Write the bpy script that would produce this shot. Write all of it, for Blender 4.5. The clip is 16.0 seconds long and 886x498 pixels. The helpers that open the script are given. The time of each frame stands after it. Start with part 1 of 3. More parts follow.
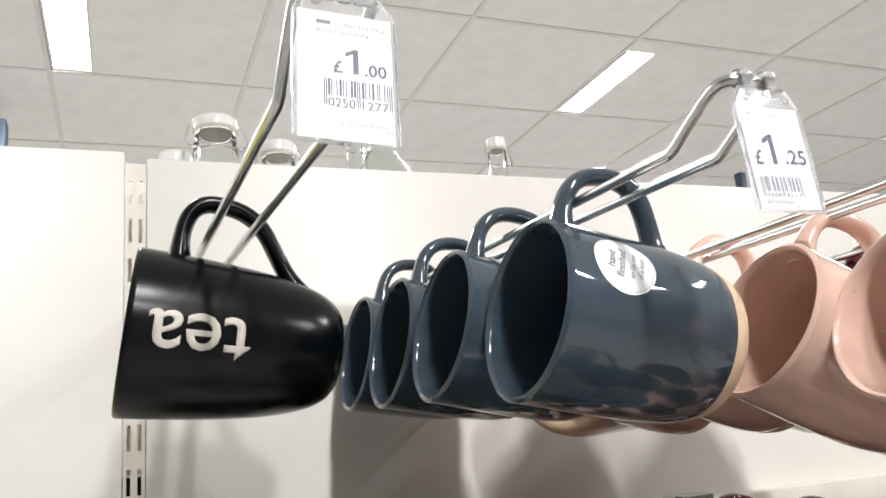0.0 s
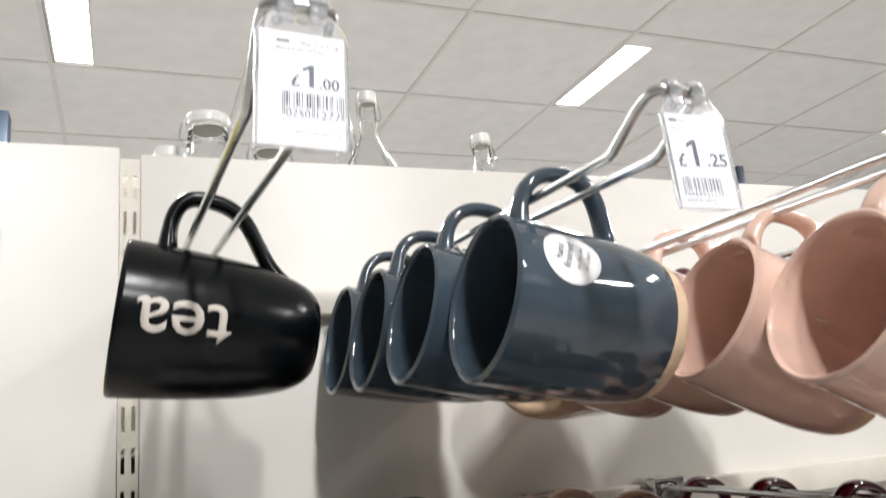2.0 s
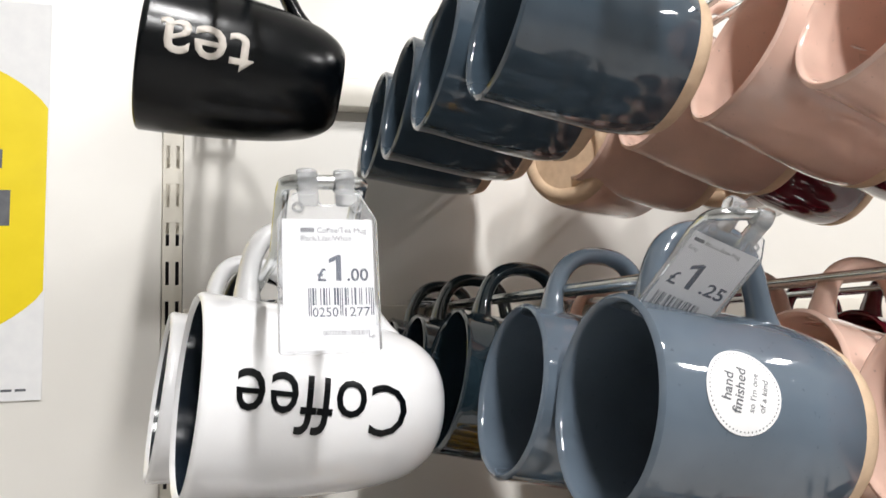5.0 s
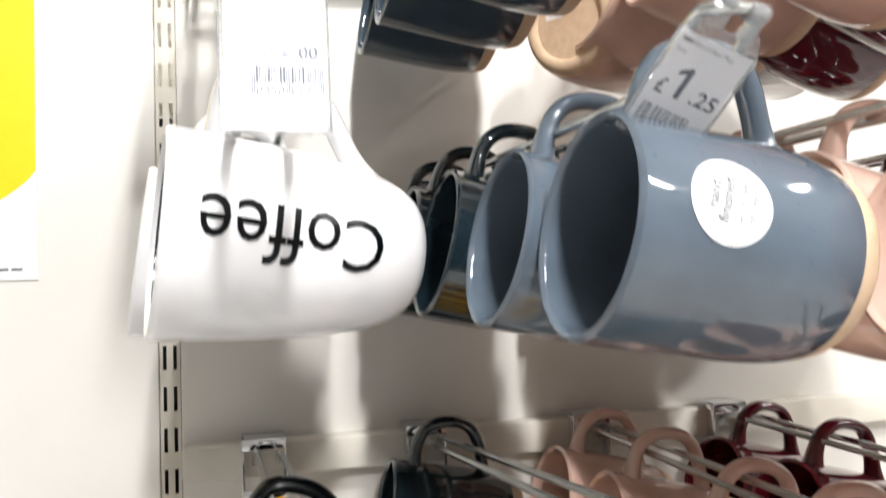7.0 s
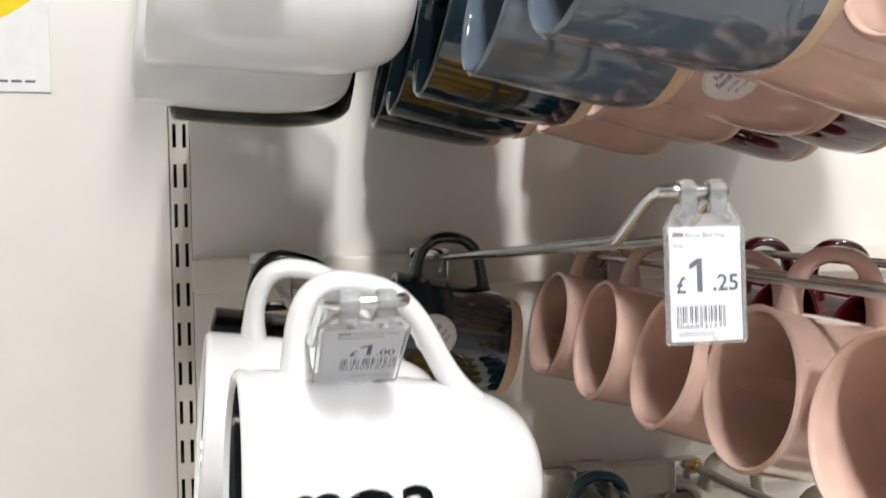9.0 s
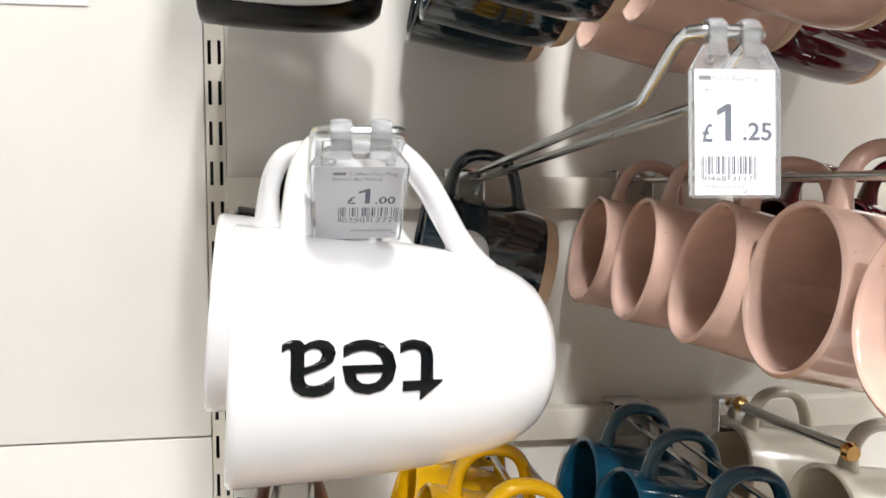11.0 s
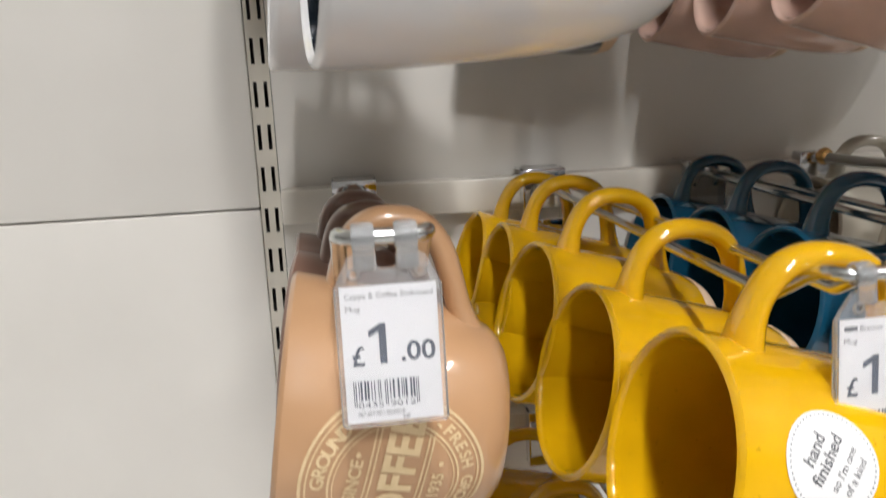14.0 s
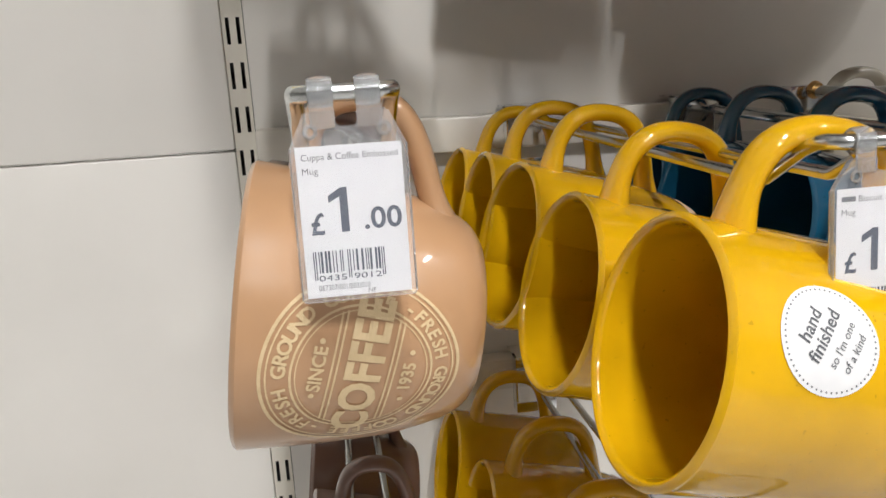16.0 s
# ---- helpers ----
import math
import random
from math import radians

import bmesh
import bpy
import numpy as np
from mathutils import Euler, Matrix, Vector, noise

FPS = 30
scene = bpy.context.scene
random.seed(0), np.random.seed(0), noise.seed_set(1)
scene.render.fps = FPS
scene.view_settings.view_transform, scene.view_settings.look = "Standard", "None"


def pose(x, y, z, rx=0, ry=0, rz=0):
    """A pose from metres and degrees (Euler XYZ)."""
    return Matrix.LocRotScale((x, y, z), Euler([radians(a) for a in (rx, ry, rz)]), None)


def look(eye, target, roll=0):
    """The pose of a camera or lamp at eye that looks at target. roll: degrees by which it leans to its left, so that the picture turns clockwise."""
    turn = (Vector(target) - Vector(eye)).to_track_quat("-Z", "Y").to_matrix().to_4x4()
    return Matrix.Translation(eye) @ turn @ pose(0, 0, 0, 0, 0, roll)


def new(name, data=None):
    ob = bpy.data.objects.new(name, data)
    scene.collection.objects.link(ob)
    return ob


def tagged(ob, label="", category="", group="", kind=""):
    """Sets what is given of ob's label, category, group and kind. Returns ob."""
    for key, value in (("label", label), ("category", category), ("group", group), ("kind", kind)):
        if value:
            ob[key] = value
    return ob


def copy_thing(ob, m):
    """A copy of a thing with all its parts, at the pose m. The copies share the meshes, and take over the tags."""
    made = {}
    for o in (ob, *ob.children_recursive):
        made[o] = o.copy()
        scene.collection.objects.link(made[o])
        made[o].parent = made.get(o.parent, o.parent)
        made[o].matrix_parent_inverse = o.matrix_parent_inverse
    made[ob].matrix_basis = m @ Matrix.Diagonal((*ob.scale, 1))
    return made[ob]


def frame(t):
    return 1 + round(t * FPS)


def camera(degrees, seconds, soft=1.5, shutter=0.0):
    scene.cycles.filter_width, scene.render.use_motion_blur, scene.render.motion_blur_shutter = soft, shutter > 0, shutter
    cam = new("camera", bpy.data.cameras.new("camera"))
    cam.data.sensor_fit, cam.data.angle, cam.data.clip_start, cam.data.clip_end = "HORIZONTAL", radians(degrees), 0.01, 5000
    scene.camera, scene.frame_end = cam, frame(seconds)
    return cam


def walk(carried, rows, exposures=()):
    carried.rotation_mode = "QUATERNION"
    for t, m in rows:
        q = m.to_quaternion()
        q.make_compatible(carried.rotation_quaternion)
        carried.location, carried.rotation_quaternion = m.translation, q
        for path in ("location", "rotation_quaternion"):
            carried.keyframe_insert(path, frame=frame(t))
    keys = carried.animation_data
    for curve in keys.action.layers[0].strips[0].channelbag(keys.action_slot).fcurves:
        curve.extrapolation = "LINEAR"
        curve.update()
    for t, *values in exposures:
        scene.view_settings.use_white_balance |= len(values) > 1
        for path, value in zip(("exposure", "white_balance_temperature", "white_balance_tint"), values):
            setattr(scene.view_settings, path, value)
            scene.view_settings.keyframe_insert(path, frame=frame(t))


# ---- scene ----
cam = camera(58.5, 16.0, shutter=0.7)
PATH = [
    (0, (0.0242, -0.6035, 1.4527), (0.3966, 0.2936, 1.6903), -5.10),
    (0.5, (0.0213, -0.6110, 1.4579), (0.3964, 0.2847, 1.6968), -5.60),
    (1, (0.0203, -0.6189, 1.4586), (0.3935, 0.2752, 1.7063), -5.47),
    (1.5, (0.0246, -0.6277, 1.4576), (0.3966, 0.2681, 1.7012), -5.32),
    (2, (0.0303, -0.6361, 1.4447), (0.3995, 0.2649, 1.6728), -4.84),
    (2.5, (0.0346, -0.6348, 1.4196), (0.3929, 0.2782, 1.6144), -4.32),
    (3, (0.0416, -0.6348, 1.4013), (0.3857, 0.2909, 1.5584), -3.71),
    (3.5, (0.0446, -0.6364, 1.3859), (0.3729, 0.2981, 1.5241), -2.92),
    (4, (0.0491, -0.6361, 1.3709), (0.3597, 0.3056, 1.5002), -2.08),
    (6.5, (0.0743, -0.6138, 1.3343), (0.3308, 0.3500, 1.4065), -2.04),
    (7, (0.0808, -0.6135, 1.3147), (0.3317, 0.3536, 1.3559), -1.77),
    (7.5, (0.0885, -0.6146, 1.2860), (0.3409, 0.3527, 1.3086), -2.64),
    (8, (0.0922, -0.6192, 1.2652), (0.3359, 0.3507, 1.2591), -1.99),
    (8.5, (0.0920, -0.6237, 1.2458), (0.3268, 0.3481, 1.2224), -1.49),
    (9, (0.0896, -0.6245, 1.2289), (0.3129, 0.3496, 1.1920), -0.83),
    (9.5, (0.0905, -0.6266, 1.2126), (0.2901, 0.3524, 1.1701), -0.35),
    (12, (0.1164, -0.6076, 1.1764), (0.2562, 0.3781, 1.0828), -0.41),
    (12.5, (0.1086, -0.6091, 1.1641), (0.2480, 0.3749, 1.0527), -0.82),
    (13, (0.0891, -0.6022, 1.1364), (0.2243, 0.3787, 0.9968), -1.41),
    (13.5, (0.0789, -0.5853, 1.0985), (0.2081, 0.3927, 0.9345), -2.05),
    (14, (0.0808, -0.5783, 1.0886), (0.2051, 0.3920, 0.8809), -2.61),
    (14.5, (0.0845, -0.5737, 1.0666), (0.2099, 0.3928, 0.8426), -2.90),
    (15, (0.0861, -0.5718, 1.0598), (0.2167, 0.3924, 0.8290), -3.09),
    (15.5, (0.0858, -0.5689, 1.0553), (0.2196, 0.3944, 0.8228), -3.10),
    (16, (0.0859, -0.5697, 1.0568), (0.2208, 0.3939, 0.8262), -3.29),
]
EXPOSURES = [(0, 0.18), (1.5, 0.14), (2.5, 0.06), (4, 0.10), (6.5, 0.74), (7.5, 0.88), (8, 0.68), (8.5, 0.54), (9.5, 0.54), (12, 0.93), (13, 0.93), (13.5, 0.72), (14, 0.2), (15, 0.04), (15.5, 0.1), (16, 0.19)]
walk(cam, [(t, look(eye, target, roll)) for t, eye, target, roll in PATH], EXPOSURES)

# ---- world and lamps ----
world = bpy.data.worlds.new("shop_world")
scene.world = world
world.use_nodes = True
world.node_tree.nodes["Background"].inputs[0].default_value = (0.9, 0.95, 1.0, 1)
world.node_tree.nodes["Background"].inputs[1].default_value = 0.02
CEIL = 2.69
# recessed lamps: x, y, watts
LAMPS = [(x, y, 42.0) for y in (1.667, 4.067) for x in (-1.935, -0.135, 1.665, 3.465)]
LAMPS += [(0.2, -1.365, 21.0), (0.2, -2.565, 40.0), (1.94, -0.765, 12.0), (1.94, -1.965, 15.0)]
LAMP_W, LAMP_L = 0.105, 0.49


# ---- material helpers ----
def node_mat(name):
    m = bpy.data.materials.new(name)
    m.use_nodes = True
    return m, m.node_tree, m.node_tree.nodes["Principled BSDF"]


def rgb(nt, c):
    n = nt.nodes.new("ShaderNodeRGB")
    n.outputs[0].default_value = (*c, 1)
    return n.outputs[0]


def mix(nt, a, b, fac):
    n = nt.nodes.new("ShaderNodeMix")
    n.data_type = "RGBA"
    for sock, v in ((n.inputs[0], fac), (n.inputs[6], a), (n.inputs[7], b)):
        if hasattr(v, "links") or hasattr(v, "is_linked"):
            nt.links.new(v, sock)
        elif isinstance(v, tuple):
            sock.default_value = (*v, 1)
        else:
            sock.default_value = v
    return n.outputs[2]


def noise_fac(nt, scale, detail=3.0, lo=0.35, hi=0.65, stretch=None):
    co = nt.nodes.new("ShaderNodeTexCoord")
    n = nt.nodes.new("ShaderNodeTexNoise")
    n.inputs["Scale"].default_value, n.inputs["Detail"].default_value = scale, detail
    if stretch:
        mp = nt.nodes.new("ShaderNodeMapping")
        mp.inputs["Scale"].default_value = stretch
        nt.links.new(co.outputs["Object"], mp.inputs[0])
        nt.links.new(mp.outputs[0], n.inputs["Vector"])
    else:
        nt.links.new(co.outputs["Object"], n.inputs["Vector"])
    r = nt.nodes.new("ShaderNodeMapRange")
    r.inputs[1].default_value, r.inputs[2].default_value = lo, hi
    nt.links.new(n.outputs[0], r.inputs[0])
    return r.outputs[0]


def bump(nt, bsdf, height, strength=0.1, dist=0.001):
    b = nt.nodes.new("ShaderNodeBump")
    b.inputs["Strength"].default_value, b.inputs["Distance"].default_value = strength, dist
    nt.links.new(height, b.inputs["Height"])
    nt.links.new(b.outputs[0], bsdf.inputs["Normal"])


def plain(name, c1, c2, rough=0.5, scale=40.0, metal=0.0, coat=0.0, bump_s=0.0, lo=0.3, hi=0.7, stretch=None, spec=0.5):
    """A surface with two tones mixed by noise, and its relief."""
    m, nt, b = node_mat(name)
    f = noise_fac(nt, scale, 4, lo, hi, stretch)
    nt.links.new(mix(nt, c1, c2, f), b.inputs["Base Color"])
    b.inputs["Roughness"].default_value, b.inputs["Metallic"].default_value = rough, metal
    b.inputs["Coat Weight"].default_value, b.inputs["Coat Roughness"].default_value = coat, 0.04
    b.inputs["Specular IOR Level"].default_value = spec
    if bump_s:
        bump(nt, b, noise_fac(nt, scale * 6, 3), bump_s, 0.0006)
    return m


def glaze(name, c, rough=0.06, var=0.12, specks=True, coat=0.7, spec=0.5):
    """Fired glaze: small tone drift, faint specks and a slightly wavy gloss."""
    m, nt, b = node_mat(name)
    c1 = tuple(v * (1 - var) for v in c)
    c2 = tuple(min(1, v * (1 + var)) for v in c)
    base = mix(nt, c1, c2, noise_fac(nt, 22, 3))
    if specks:
        base = mix(nt, base, tuple(v * 0.8 for v in c), noise_fac(nt, 520, 1, 0.72, 0.78))
    info = nt.nodes.new("ShaderNodeObjectInfo")
    hs = nt.nodes.new("ShaderNodeHueSaturation")
    r = nt.nodes.new("ShaderNodeMapRange")
    r.inputs[3].default_value, r.inputs[4].default_value = 0.9, 1.1
    nt.links.new(info.outputs["Random"], r.inputs[0])
    nt.links.new(r.outputs[0], hs.inputs["Value"])
    nt.links.new(base, hs.inputs["Color"])
    nt.links.new(hs.outputs[0], b.inputs["Base Color"])
    b.inputs["Roughness"].default_value = rough
    b.inputs["Specular IOR Level"].default_value = spec
    b.inputs["Coat Weight"].default_value, b.inputs["Coat Roughness"].default_value = coat, 0.02
    bump(nt, b, noise_fac(nt, 60, 2), 0.06, 0.001)
    return m


def clear(name, tint=(1, 1, 1), rough=0.05, ior=1.45):
    m, nt, b = node_mat(name)
    b.inputs["Base Color"].default_value = (*tint, 1)
    b.inputs["Transmission Weight"].default_value, b.inputs["IOR"].default_value, b.inputs["Roughness"].default_value = 1.0, ior, rough
    return m


def glow(name, c, strength):
    m, nt, b = node_mat(name)
    b.inputs["Base Color"].default_value = (0.9, 0.9, 0.9, 1)
    b.inputs["Emission Color"].default_value, b.inputs["Emission Strength"].default_value = (*c, 1), strength
    return m


M_PANEL = plain("painted_panel", (0.79, 0.765, 0.715), (0.84, 0.815, 0.765), 0.38, 9, bump_s=0.03)
M_RAIL = plain("painted_rail", (0.72, 0.68, 0.60), (0.80, 0.76, 0.68), 0.32, 30, bump_s=0.03)
M_UPRIGHT = plain("painted_upright", (0.70, 0.66, 0.57), (0.78, 0.74, 0.65), 0.35, 35, bump_s=0.03)
M_SLOT_SHADE = plain("slot_shade_black", (0.012, 0.012, 0.013), (0.03, 0.028, 0.026), 0.7, 50)
M_STEEL = plain("zinc_wire", (0.52, 0.55, 0.55), (0.72, 0.74, 0.73), 0.22, 160, metal=1.0, bump_s=0.05, stretch=(1, 0.15, 1))
M_CHROME = plain("chrome", (0.75, 0.76, 0.78), (0.85, 0.86, 0.88), 0.1, 60, metal=1.0)
M_BRASS = plain("brass", (0.65, 0.36, 0.12), (0.8, 0.5, 0.2), 0.2, 90, metal=1.0)
M_PAPER = plain("ticket_paper", (0.87, 0.87, 0.885), (0.91, 0.91, 0.92), 0.55, 120)
def see_through(node_tree):
    """Thin paper: some light passes."""
    thin = node_tree.nodes.new("ShaderNodeBsdfTranslucent")
    thin.inputs["Color"].default_value = (0.86, 0.86, 0.87, 1)
    both = node_tree.nodes.new("ShaderNodeMixShader")
    both.inputs[0].default_value = 0.4
    node_tree.links.new(node_tree.nodes["Principled BSDF"].outputs[0], both.inputs[1])
    node_tree.links.new(thin.outputs[0], both.inputs[2])
    node_tree.links.new(both.outputs[0], node_tree.nodes["Material Output"].inputs["Surface"])


see_through(M_PAPER.node_tree)
M_INK = plain("navy_ink", (0.022, 0.035, 0.065), (0.035, 0.05, 0.085), 0.5, 200)
M_INK_PALE = plain("grey_ink", (0.10, 0.105, 0.12), (0.15, 0.155, 0.17), 0.5, 200)
M_SLEEVE = clear("clear_plastic", (0.92, 0.93, 0.95), 0.06, 1.25)
M_SLEEVE.node_tree.nodes["Principled BSDF"].inputs["Transmission Weight"].default_value = 0.88
M_CLIP = plain("milky_plastic", (0.80, 0.82, 0.84), (0.88, 0.89, 0.90), 0.18, 80)
M_CLIP.node_tree.nodes["Principled BSDF"].inputs["Transmission Weight"].default_value = 0.8
M_CLIP.node_tree.nodes["Principled BSDF"].inputs["IOR"].default_value = 1.2
M_GLASS = clear("bottle_glass", (0.97, 0.99, 0.98), 0.02)
M_CERAMIC = plain("white_stopper", (0.80, 0.80, 0.78), (0.86, 0.86, 0.84), 0.2, 60, coat=0.3)
M_RUBBER = plain("seal_rubber", (0.55, 0.52, 0.47), (0.62, 0.58, 0.52), 0.6, 60)
M_BISCUIT = plain("raw_biscuit_clay", (0.62, 0.45, 0.30), (0.72, 0.54, 0.37), 0.8, 160, bump_s=0.15)
M_STICKER = plain("sticker_paper", (0.82, 0.82, 0.83), (0.87, 0.87, 0.87), 0.4, 100)
M_YELLOW_INK = plain("yellow_print", (0.86, 0.66, 0.0), (0.92, 0.72, 0.01), 0.45, 30)
M_TILE = plain("ceiling_tile", (0.78, 0.77, 0.75), (0.84, 0.83, 0.81), 0.9, 14, bump_s=0.1)
M_GRID = plain("ceiling_grid", (0.68, 0.67, 0.64), (0.74, 0.73, 0.70), 0.5, 20)
M_FLOOR = plain("vinyl_floor", (0.38, 0.37, 0.355), (0.46, 0.445, 0.43), 0.35, 3, bump_s=0.03)
M_WALL = plain("bounce_wall", (0.34, 0.33, 0.315), (0.42, 0.41, 0.39), 0.7, 4, bump_s=0.05)
M_NAVY = plain("dark_blue_paint", (0.02, 0.035, 0.06), (0.03, 0.05, 0.08), 0.5, 10)
M_LIGHT = glow("lamp_diffuser", (1.0, 0.97, 0.95), 9.0)

GREY = glaze("grey_glaze", (0.047, 0.068, 0.090))
SLATE = glaze("slate_glaze", (0.012, 0.023, 0.031))
PALE_GREY = glaze("pale_grey_glaze", (0.110, 0.142, 0.180))
PINK = glaze("pink_glaze", (0.74, 0.51, 0.42))
MAROON = glaze("maroon_glaze", (0.085, 0.006, 0.012))
YELLOW = glaze("yellow_glaze", (0.74, 0.41, 0.004))
BLUE = glaze("petrol_blue_glaze", (0.008, 0.075, 0.14))
WHITE = glaze("white_glaze", (0.80, 0.80, 0.81), 0.25, 0.02, False)
IVORY = glaze("ivory_glaze", (0.56, 0.52, 0.43), 0.2, 0.05, False, coat=0.2)
BLACK = glaze("black_glaze", (0.0015, 0.0024, 0.0034), 0.22, coat=0.0, spec=0.3)
NAVY_IN = glaze("dark_inner_glaze", (0.008, 0.013, 0.020), 0.15)
TAN = glaze("tan_glaze", (0.478, 0.276, 0.144), 0.3, 0.06, False)
BROWN = glaze("brown_glaze", (0.20, 0.115, 0.085), 0.3, 0.06, False)
CREAM = plain("cream_print", (0.72, 0.55, 0.31), (0.80, 0.62, 0.37), 0.55, 300, bump_s=0.1)
SILVER_INK = plain("pale_relief", (0.60, 0.55, 0.49), (0.68, 0.63, 0.57), 0.4, 150)


# ---- mesh helpers ----
def mesh_of(name, bm, mat, smooth=True):
    me = bpy.data.meshes.new(name)
    bmesh.ops.recalc_face_normals(bm, faces=bm.faces)
    bm.to_mesh(me)
    bm.free()
    if smooth:
        me.polygons.foreach_set("use_smooth", [True] * len(me.polygons))
        me.set_sharp_from_angle(angle=radians(40))
    if mat:
        me.materials.append(mat)
    return me


def part(name, bm, mat, parent, label="", smooth=True):
    ob = new(name, mesh_of(name, bm, mat, smooth))
    ob.parent = parent
    if label:
        ob["label"] = label
    return ob


def thing(name, m, label, category, group="", kind=""):
    ob = new(name)
    ob.empty_display_size = 0.02
    ob.matrix_basis = m
    return tagged(ob, label, category, group, kind)


def box(bm, x0, x1, y0, y1, z0, z1, bevel=0.0):
    made = bmesh.ops.create_cube(bm, size=1.0, matrix=Matrix.Translation(((x0 + x1) / 2, (y0 + y1) / 2, (z0 + z1) / 2)) @ Matrix.Diagonal((x1 - x0, y1 - y0, z1 - z0, 1)))
    if bevel:
        edges = {e for v in made["verts"] for e in v.link_edges}
        bmesh.ops.bevel(bm, geom=list(edges), offset=bevel, segments=2, affect="EDGES", profile=0.5)
    return bm


def lathe(bm, prof, seg=48, axis="x", centre=(0, 0, 0)):
    """Turns a profile of (along, radius) about an axis."""
    rings = []
    for s, r in prof:
        ring = []
        for k in range(seg if r > 1e-6 else 1):
            a = 2 * math.pi * k / seg
            p = (s, r * math.cos(a), r * math.sin(a)) if axis == "x" else (r * math.cos(a), r * math.sin(a), s)
            ring.append(bm.verts.new(Vector(p) + Vector(centre)))
        rings.append(ring)
    for a, b in zip(rings, rings[1:]):
        for k in range(seg):
            q = [a[k % len(a)], a[(k + 1) % len(a)], b[(k + 1) % len(b)], b[k % len(b)]]
            u = list(dict.fromkeys(q))
            if len(u) > 2:
                bm.faces.new(u)
    return bm


def tube(bm, pts, ra, rb=None, seg=12, side=Vector((0, 1, 0)), caps=True):
    """Sweeps an oval along points; ra, rb: radii (numbers or lists) in the bend's plane and across it."""
    pts = [Vector(p) for p in pts]
    rb = ra if rb is None else rb
    rings = []
    for i, p in enumerate(pts):
        d = (pts[min(i + 1, len(pts) - 1)] - pts[max(i - 1, 0)]).normalized()
        s = (side - d * side.dot(d)).normalized()
        n = s.cross(d)
        a = ra[i] if isinstance(ra, list) else ra
        b = rb[i] if isinstance(rb, list) else rb
        rings.append([bm.verts.new(p + n * a * math.cos(2 * math.pi * k / seg) + s * b * math.sin(2 * math.pi * k / seg)) for k in range(seg)])
    for a, b in zip(rings, rings[1:]):
        for k in range(seg):
            bm.faces.new((a[k], a[(k + 1) % seg], b[(k + 1) % seg], b[k]))
    if caps:
        bm.faces.new(rings[0][::-1])
        bm.faces.new(rings[-1])
    return bm


def bezier(p0, p1, p2, p3, n):
    out = []
    for i in range(n + 1):
        t = i / n
        out.append(Vector(p0) * (1 - t) ** 3 + Vector(p1) * 3 * t * (1 - t) ** 2 + Vector(p2) * 3 * t * t * (1 - t) + Vector(p3) * t**3)
    return out


def smooth_profile(keys, n=28):
    """Catmull-Rom through (along, radius) keys."""
    out, m = [], len(keys)
    for i in range(m - 1):
        p = [Vector(keys[min(max(i + d, 0), m - 1)]) for d in (-1, 0, 1, 2)]
        k = max(2, n // (m - 1))
        for j in range(k):
            t = j / k
            out.append(0.5 * ((2 * p[1]) + (p[2] - p[0]) * t + (2 * p[0] - 5 * p[1] + 4 * p[2] - p[3]) * t * t + (3 * p[1] - p[0] - 3 * p[2] + p[3]) * t**3))
    out.append(Vector(keys[-1]))
    return [(v[0], v[1]) for v in out]


def radius_at(prof, s):
    for (s0, r0), (s1, r1) in zip(prof, prof[1:]):
        if s0 <= s <= s1:
            return r0 + (r1 - r0) * (s - s0) / max(1e-9, s1 - s0)
    return prof[-1][1]


def text_bm(body, height, bold=0.0, squeeze=1.0, cut=0.0):
    """A word as a flat mesh, centred, its digits or capitals of the given height."""
    cu = bpy.data.curves.new("word", "FONT")
    cu.body, cu.size, cu.align_x, cu.resolution_u = body, 1.0, "CENTER", 3
    cu.offset = bold
    ob = bpy.data.objects.new("word", cu)
    me = ob.to_mesh()
    bm = bmesh.new()
    bm.from_mesh(me)
    ob.to_mesh_clear()
    bpy.data.objects.remove(ob)
    bpy.data.curves.remove(cu)
    k = height / 0.7
    for v in bm.verts:
        v.co = Vector((v.co.x * k * squeeze, v.co.y * k - height / 2, 0))
    if cut and bm.verts:
        for axis in (0, 1):
            lo, hi = min(v.co[axis] for v in bm.verts), max(v.co[axis] for v in bm.verts)
            c = lo + cut
            while c < hi:
                n = Vector((0, 0, 0))
                n[axis] = 1
                bmesh.ops.bisect_plane(bm, geom=bm.verts[:] + bm.edges[:] + bm.faces[:], plane_co=n * c, plane_no=n)
                c += cut
    return bm


def add_bm(bm, other):
    me = bpy.data.meshes.new("tmp")
    other.to_mesh(me)
    other.free()
    bm.from_mesh(me)
    bpy.data.meshes.remove(me)


def rect2(bm, x0, x1, y0, y1):
    bm.faces.new([bm.verts.new(p) for p in ((x0, y0, 0), (x1, y0, 0), (x1, y1, 0), (x0, y1, 0))])


def ring2(bm, r0, r1, seg=72, a0=0.0, a1=2 * math.pi, cx=0.0, cy=0.0):
    ks = [a0 + (a1 - a0) * k / seg for k in range(seg + 1)]
    a = [bm.verts.new((cx + r0 * math.cos(k), cy + r0 * math.sin(k), 0)) for k in ks]
    b = [bm.verts.new((cx + r1 * math.cos(k), cy + r1 * math.sin(k), 0)) for k in ks]
    for i in range(seg):
        bm.faces.new((a[i], b[i], b[i + 1], a[i + 1]))


